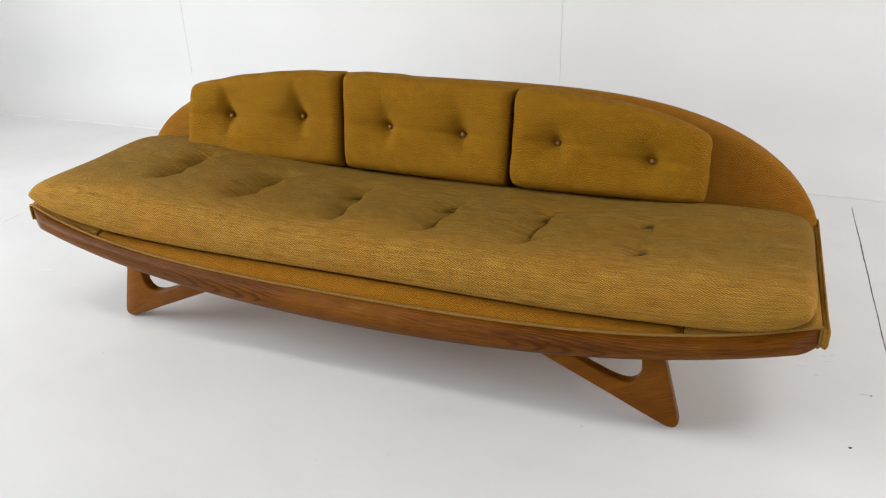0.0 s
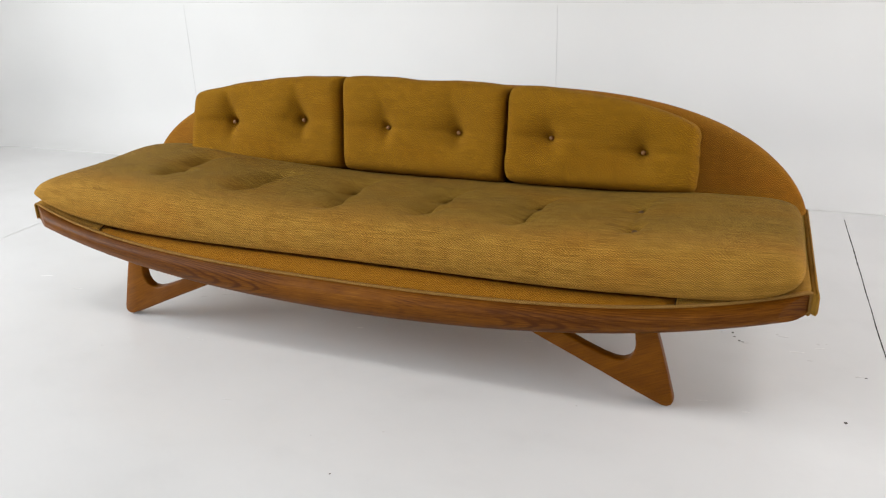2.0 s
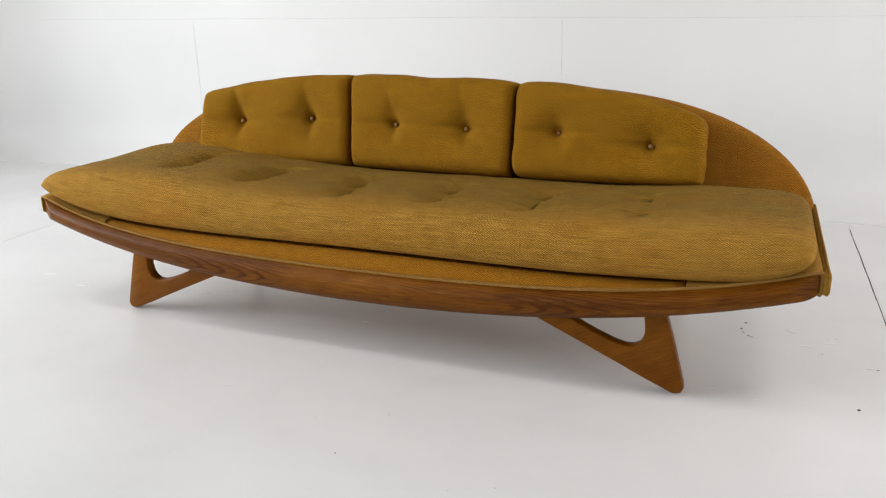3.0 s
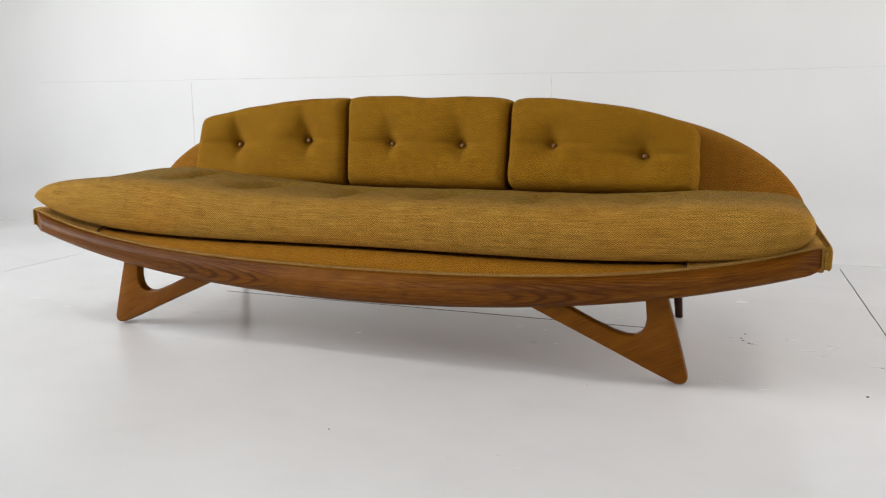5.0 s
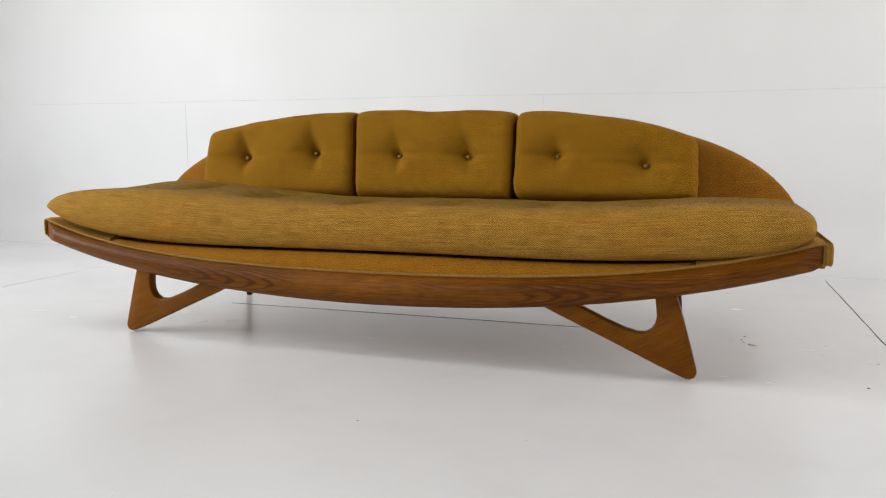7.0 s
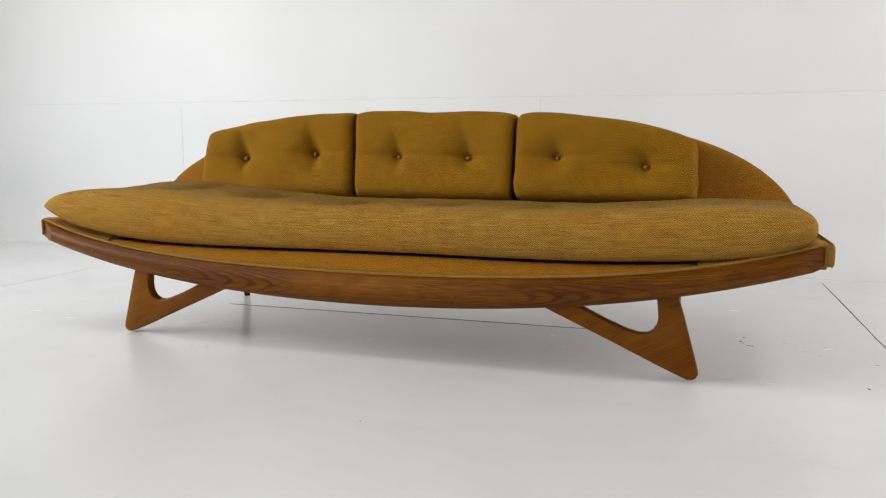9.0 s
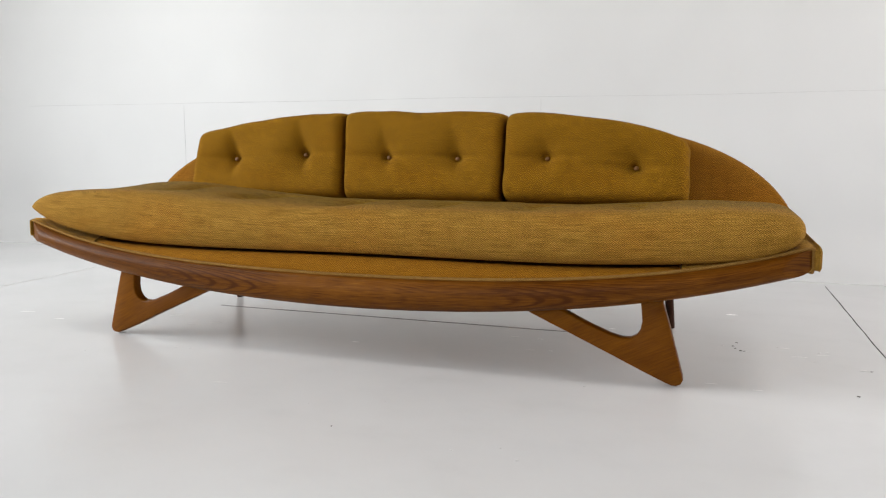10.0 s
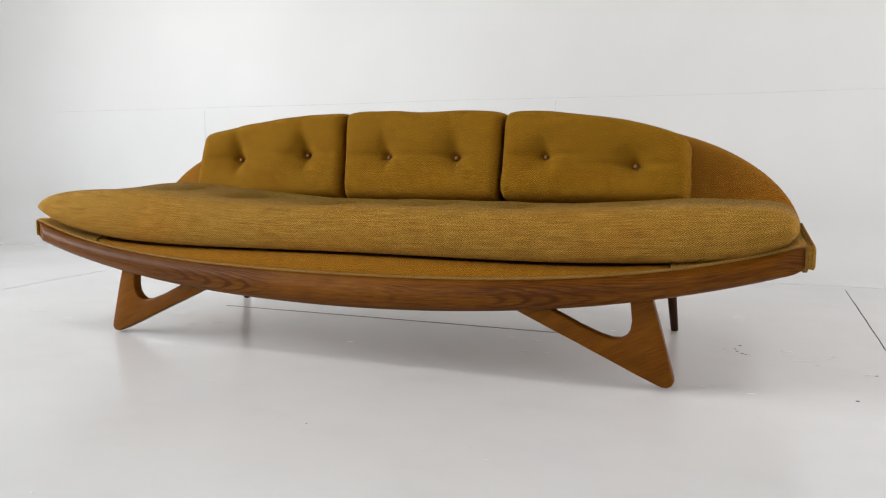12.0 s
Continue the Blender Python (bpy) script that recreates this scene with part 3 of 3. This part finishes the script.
def seat_cushion():
    x0, x1, y0, y1 = -1.390, 1.390, -0.044, 0.668
    def outline(s, t):
        k = 0.03
        sx, ty = s * (1 - k * 0.55 * abs(t) ** 8), t * (1 - k * 2.2 * abs(s) ** 24)
        return (x0 + x1) / 2 + sx * (x1 - x0) / 2, (y0 + y1) / 2 + ty * (y1 - y0) / 2
    def levels(x, y):
        v = (x / HALF) ** 2
        bottom = 0.3582 - 0.0369 * v + 0.1080 * v * v - 0.007 - 0.012 * smooth((x - 0.9) / 0.4)
        top = 0.511 + 0.046 * smooth((-x - 0.15) / 0.85) + 0.020 * smooth((x - 0.65) / 0.5) - 0.012 * smooth((y - 0.40) / 0.25) * smooth((x + 1.0) / 0.6)
        top += 0.014 * smooth((-x - 0.7) / 0.4) * smooth((y - 0.25) / 0.35)
        return bottom, top
    def centre(s, t):
        x, y = outline(s, t)
        b2, tp = levels(x, y)
        return x, y, (b2 + tp) / 2
    def half(s, t):
        b2, tp = levels(*outline(s, t))
        ps = 40 if s > 0 else 14
        h = (tp - b2) / 2 * max(0.0, (1 - abs(s) ** ps) * (1 - abs(t) ** (13 if t < 0 else 9))) ** 0.5
        return 0, 0, h
    def under(s, t):
        # the underside curls up towards the front edge
        b2, tp = levels(*outline(s, t))
        return 0, 0, (tp - b2) / 2 * max(0.0, (1 - abs(s) ** (24 if s > 0 else 9)) * (1 - abs(t) ** (11 if t < 0 else 7))) ** 0.5
    def extra(s, t):
        x, y = outline(s, t)
        d, px, py = 0.0, 0.0, 0.0
        # each pair of buttons pulls in one fold: a long slope on its left, a plump lip on its right
        for ((ax, ay), (cx, cy)), (deep, pit) in zip(PAIRS, FOLDS):
            if abs(x - ax) > 0.30:
                continue
            q = (y - ay) / (cy - ay)
            dx = x - (ax + (cx - ax) * q + 0.08 * (q - 0.5) ** 3 - 0.010 * math.sin(q * 6.3))
            along = smooth((q + 0.45) / 0.6) * smooth((1.55 - q) / 0.6)
            d -= deep * along * (0.72 * math.exp(-(dx / (0.062 if dx < 0 else 0.014)) ** 2) + 0.20 * math.exp(-(dx / 0.006) ** 2))
            px -= 0.16 * deep * along * math.exp(-((dx - 0.014) / 0.013) ** 2)
            for bx, by in ((ax, ay), (cx, cy)):
                # a short slanting pocket at the button, the cloth in front of it lipping over
                e, u = 0.62 * (x - bx) + 0.78 * (y - by), 0.78 * (x - bx) - 0.62 * (y - by)
                r2 = e * e / 1.7 + u * u
                wide, slit = math.exp(-(e / 0.056) ** 2), math.exp(-((e + 0.006) / 0.036) ** 2)
                d -= deep * 0.42 * wide * math.exp(-(u / (0.042 if u < 0 else 0.012)) ** 2)
                d -= (0.010 + 0.55 * deep) * slit * math.exp(-(u / (0.012 if u < 0 else 0.0045)) ** 2)
                d -= pit * (0.20 * math.exp(-r2 / 0.034 ** 2) + 1.1 * math.exp(-r2 / 0.0115 ** 2))
                d -= 0.004 * math.exp(-((x - bx) / 0.10) ** 2 - ((y - by + 0.03) / 0.10) ** 2)
                lip = (0.001 + deep * 0.27) * slit * math.exp(-((u - 0.013) / 0.011) ** 2)
                px -= 0.78 * lip
                py += 0.62 * lip
        edge = max(0.0, (1 - abs(s) ** 10) * (1 - abs(t) ** 6))
        d += edge * (0.007 * noise.noise((x * 2.3, y * 4.0, 3.1)) + 0.0035 * noise.noise((x * 7, y * 9, 8.0)) + 0.0012 * noise.noise((x * 21, y * 26, 4.0)))
        return px * edge, py * edge, d * edge ** 0.5
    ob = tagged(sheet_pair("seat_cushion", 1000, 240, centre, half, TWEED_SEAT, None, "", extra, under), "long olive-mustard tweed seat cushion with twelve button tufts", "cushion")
    for (bx, by), (deep, pit) in ((p, f) for pair, f in zip(PAIRS, FOLDS) for p in pair):
        s, t = (bx - (x0 + x1) / 2) * 2 / (x1 - x0), (by - (y0 + y1) / 2) * 2 / (y1 - y0)
        at = Vector(centre(s, t)) + Vector(half(s, t)) + Vector(extra(s, t))
        button(ob, (bx, by, at.z + 1.1 * pit + 0.010 + 0.55 * deep - 0.004), (0.1, -0.15, 1), 0.0088, SEAT_BUTTON)
    return ob


seat_cushion()


def back_cushion(x0b, x1b, x0t, x1t, top, lean, tufts, corner, crease, seed, label):
    """Leans on the arch. x0b..x1b at the foot, x0t..x1t at the head; top(x) is its upper edge.
    lean: how far the foot is pulled forward at each end."""
    foot = 0.490
    def plane(x, z):
        a = min(1.0, max(0.0, (x - x0b) / (x1b - x0b)))
        out = (lean[0] + (lean[1] - lean[0]) * a) * max(0.0, 1 - (z - 0.49) / 0.36)
        return x, 0.650 + 0.24 * (z - 0.5) - out, z
    def outline(s, t):
        a = (t + 1) / 2
        kx, kz = corner * abs(t) ** 10, corner * 1.6 * abs(s) ** 10
        lo, hi = x0b + (x0t - x0b) * a, x1b + (x1t - x1b) * a
        x = (lo + hi) / 2 + s * (hi - lo) / 2 * (1 - kx) + 0.0035 * abs(s) ** 6 * noise.noise((s * 3, t * 3.2, seed))
        zt = top(x) + 0.005 * noise.noise((x * 8.0, seed, 6.0))
        z = (foot + zt) / 2 + t * (zt - foot) / 2 * (1 - kz)
        return x, z
    def half(s, t):
        h = 0.087 * max(0.0, (1 - abs(s) ** 24) * (1 - abs(t) ** 11)) ** 0.45
        return 0, -h * 0.97, h * 0.24
    def extra(s, t):
        x, z = outline(s, t)
        d = 0.0
        for bx, bz in tufts:
            dx, dz = x - bx, z - bz
            d += 0.034 * math.exp(-(dx / (0.075 if dx < 0 else 0.048)) ** 2 - (dz / 0.058) ** 2) + 0.016 * math.exp(-(dx / 0.019) ** 2 - (dz / 0.017) ** 2)
            d += 0.007 * math.exp(-(dx / 0.15) ** 2 - (dz / 0.013) ** 2)
            d += crease * math.exp(-((dx + 0.22 * dz) / 0.026) ** 2 - (dz / (0.12 if dz > 0 else 0.07)) ** 2)
        edge = max(0.0, (1 - abs(s) ** 8) * (1 - abs(t) ** 6))
        d += edge * 0.012 * noise.noise((x * 5 + seed, z * 6, seed))
        d *= edge ** 0.5
        return 0, d * 0.97, -d * 0.24
    ob = sheet_pair("back_cushion", 150, 84, lambda s, t: plane(*outline(s, t)), half, TWEED_BACK, None, "", extra)
    tagged(ob, label, "cushion", group="back cushions on the sofa")
    for bx, bz in tufts:
        p = plane(bx, bz)
        button(ob, (p[0], p[1] - 0.087 * 0.97 + 0.046, p[2] + 0.008), (0, -1, 0.24), 0.0088, BUTTON)
    return ob


def crown(x):
    return 0.860 - 0.098 * abs(x / 1.1) ** 3.2


def slope(x):
    return 0.845 - 0.142 * abs(x / 1.1) ** 3.6


def level(x):
    return 0.852 - 0.022 * x - 0.004 * math.cos(x * 17)


back_cushion(-1.060, -0.327, -1.074, -0.357, crown, (0.060, 0.012), [(-0.866, 0.658), (-0.529, 0.676)], 0.012, 0.019, 1.7, "mustard tweed back cushion with a rounded outer shoulder, two buttons")
back_cushion(-0.325, 0.360, -0.355, 0.349, level, (0.012, 0.034), [(-0.138, 0.664), (0.165, 0.660)], 0.012, 0.010, 5.2, "square mustard tweed back cushion with two buttons")
back_cushion(0.362, 1.052, 0.351, 1.048, slope, (0.034, 0.002), [(0.529, 0.660), (0.862, 0.625)], 0.042, 0.004, 9.4, "mustard tweed back cushion with sloping top, two buttons")


# ---- joints and marks ----
def joint(name, a, b, width, up, mat, seed, label, n=60, wander=0.003):
    rnd = random.Random(seed)
    a, b = Vector(a), Vector(b)
    side = (b - a).cross(Vector(up)).normalized()
    pts, ws = [], []
    for i in range(n):
        q = i / (n - 1)
        pts.append(a.lerp(b, q) + side * wander * noise.noise((q * 6, seed, 0)))
        ws.append(width * (0.45 + 0.9 * abs(noise.noise((q * 23, seed, 2.0)))) * (0.7 + 0.6 * rnd.random()))
    return tagged(ribbon(name, pts, ws, up, mat), label, "joint", kind="structure")


joint("floor_joint", (1.683, 2.10, 0), (1.706, 0.40, 0), 0.006, (0, 0, 1), JOINT, 3, "dark open joint between floor sheets")
joint("floor_joint", (-0.98, 0.625, 0), (0.95, 0.632, 0), 0.005, (0, 0, 1), JOINT, 5, "dark hairline joint in the painted floor")
joint("floor_joint", (-2.36, 0.40, 0), (-2.45, 1.50, 0), 0.0028, (0, 0, 1), FAINT, 7, "faint hairline joint in the painted floor")
joint("wall_joint", (-4.2, WALL_N, 1.083), (4.5, WALL_N, 1.005), 0.005, (0, -1, 0), WALL_SEAM, 11, "faint level joint in the painted wall", 160, 0.010)
joint("wall_joint", (-2.662, WALL_N, 0.34), (-2.662, WALL_N, 1.05), 0.003, (0, -1, 0), WALL_HAIR, 13, "faint upright joint in the painted wall")
joint("wall_joint", (0.064, WALL_N, 0.34), (0.064, WALL_N, 1.03), 0.0017, (0, -1, 0), WALL_HAIR, 17, "faint upright joint in the painted wall")


def floor_mark(x, y, long, wide, angle, mat, seed, label):
    """An uneven flake or smear that lies on the floor."""
    rnd = random.Random(seed)
    rim = []
    n = 14
    for i in range(n):
        q = 2 * math.pi * i / n
        r = 0.65 + 0.5 * rnd.random()
        px, py = long / 2 * r * math.cos(q), wide / 2 * r * math.sin(q)
        c, sn = math.cos(radians(angle)), math.sin(radians(angle))
        rim.append((x + px * c - py * sn, y + px * sn + py * c))
    verts = [(a, b2, 0.0004) for a, b2 in rim] + [(x + (a - x) * 0.7, y + (b2 - y) * 0.7, 0.0012) for a, b2 in rim] + [(x, y, 0.0013)]
    faces = []
    for i in range(n):
        k = (i + 1) % n
        faces += [(i, k, n + k, n + i), (n + i, n + k, 2 * n)]
    return tagged(put("floor_mark", mesh_from("floor_mark", verts, faces), mat), label, "floor mark", group="marks on the floor", kind="structure")


for k, (x, y, long, wide, angle) in enumerate([
        (1.234, 0.664, 0.012, 0.010, 0), (1.221, 0.606, 0.010, 0.012, 0), (1.228, 0.574, 0.010, 0.009, 30), (1.245, 0.547, 0.011, 0.010, 0),
        (1.551, 0.107, 0.014, 0.012, 10), (1.630, 0.402, 0.012, 0.006, 12), (1.256, 0.540, 0.012, 0.005, 5), (0.256, -0.612, 0.006, 0.006, 0)]):
    floor_mark(x, y, long, wide, angle, CHIP, 40 + k, "dark chipped speck in the floor paint")
for k, (x, y, long, wide, angle) in enumerate([
        (1.221, 1.180, 0.05, 0.03, 10), (1.429, 0.518, 0.060, 0.010, 12), (1.285, 0.072, 0.030, 0.010, 0), (1.155, 0.097, 0.045, 0.010, 10),
        (1.507, 0.570, 0.045, 0.008, 20), (0.776, 0.740, 0.030, 0.012, 5), (0.545, 0.474, 0.025, 0.014, 0), (0.445, 0.483, 0.030, 0.010, 10),
        (0.544, 0.301, 0.045, 0.008, 15), (0.621, 0.314, 0.020, 0.010, 0), (-0.083, 0.205, 0.030, 0.012, 0), (-1.022, 0.374, 0.060, 0.012, 30),
        (-1.695, 0.216, 0.070, 0.012, 20), (-1.445, 0.148, 0.050, 0.010, 10), (-0.658, -0.079, 0.020, 0.006, 0), (-0.600, -0.075, 0.016, 0.006, 30),
        (-0.247, -0.390, 0.050, 0.006, 10), (0.596, -0.660, 0.012, 0.006, 0), (0.756, -0.667, 0.012, 0.008, 60), (-0.030, -1.167, 0.010, 0.008, 0)]):
    floor_mark(x, y, long, wide, angle, FAINT, 70 + k, "faint grey scuff on the white floor")
for k, (x, y, long, wide, angle) in enumerate([
        (1.390, 0.628, 0.040, 0.012, 8), (1.369, 0.640, 0.014, 0.006, 20), (1.501, 0.603, 0.014, 0.008, 0), (1.528, 0.616, 0.016, 0.008, 40),
        (1.609, 0.405, 0.034, 0.012, 12), (1.470, 0.470, 0.022, 0.005, 5), (1.185, 0.600, 0.016, 0.006, 15), (1.268, 0.536, 0.018, 0.006, 15),
        (-0.770, 0.305, 0.060, 0.008, 25), (-0.854, 0.252, 0.050, 0.008, 25), (0.803, -0.059, 0.010, 0.006, 0), (0.111, -0.472, 0.008, 0.005, 0),
        (0.305, -0.384, 0.008, 0.005, 40), (-0.923, -0.231, 0.010, 0.006, 0), (0.701, -0.609, 0.010, 0.005, 20)]):
    floor_mark(x, y, long, wide, angle, SMUDGE, 120 + k, "small grey smudge on the white floor")
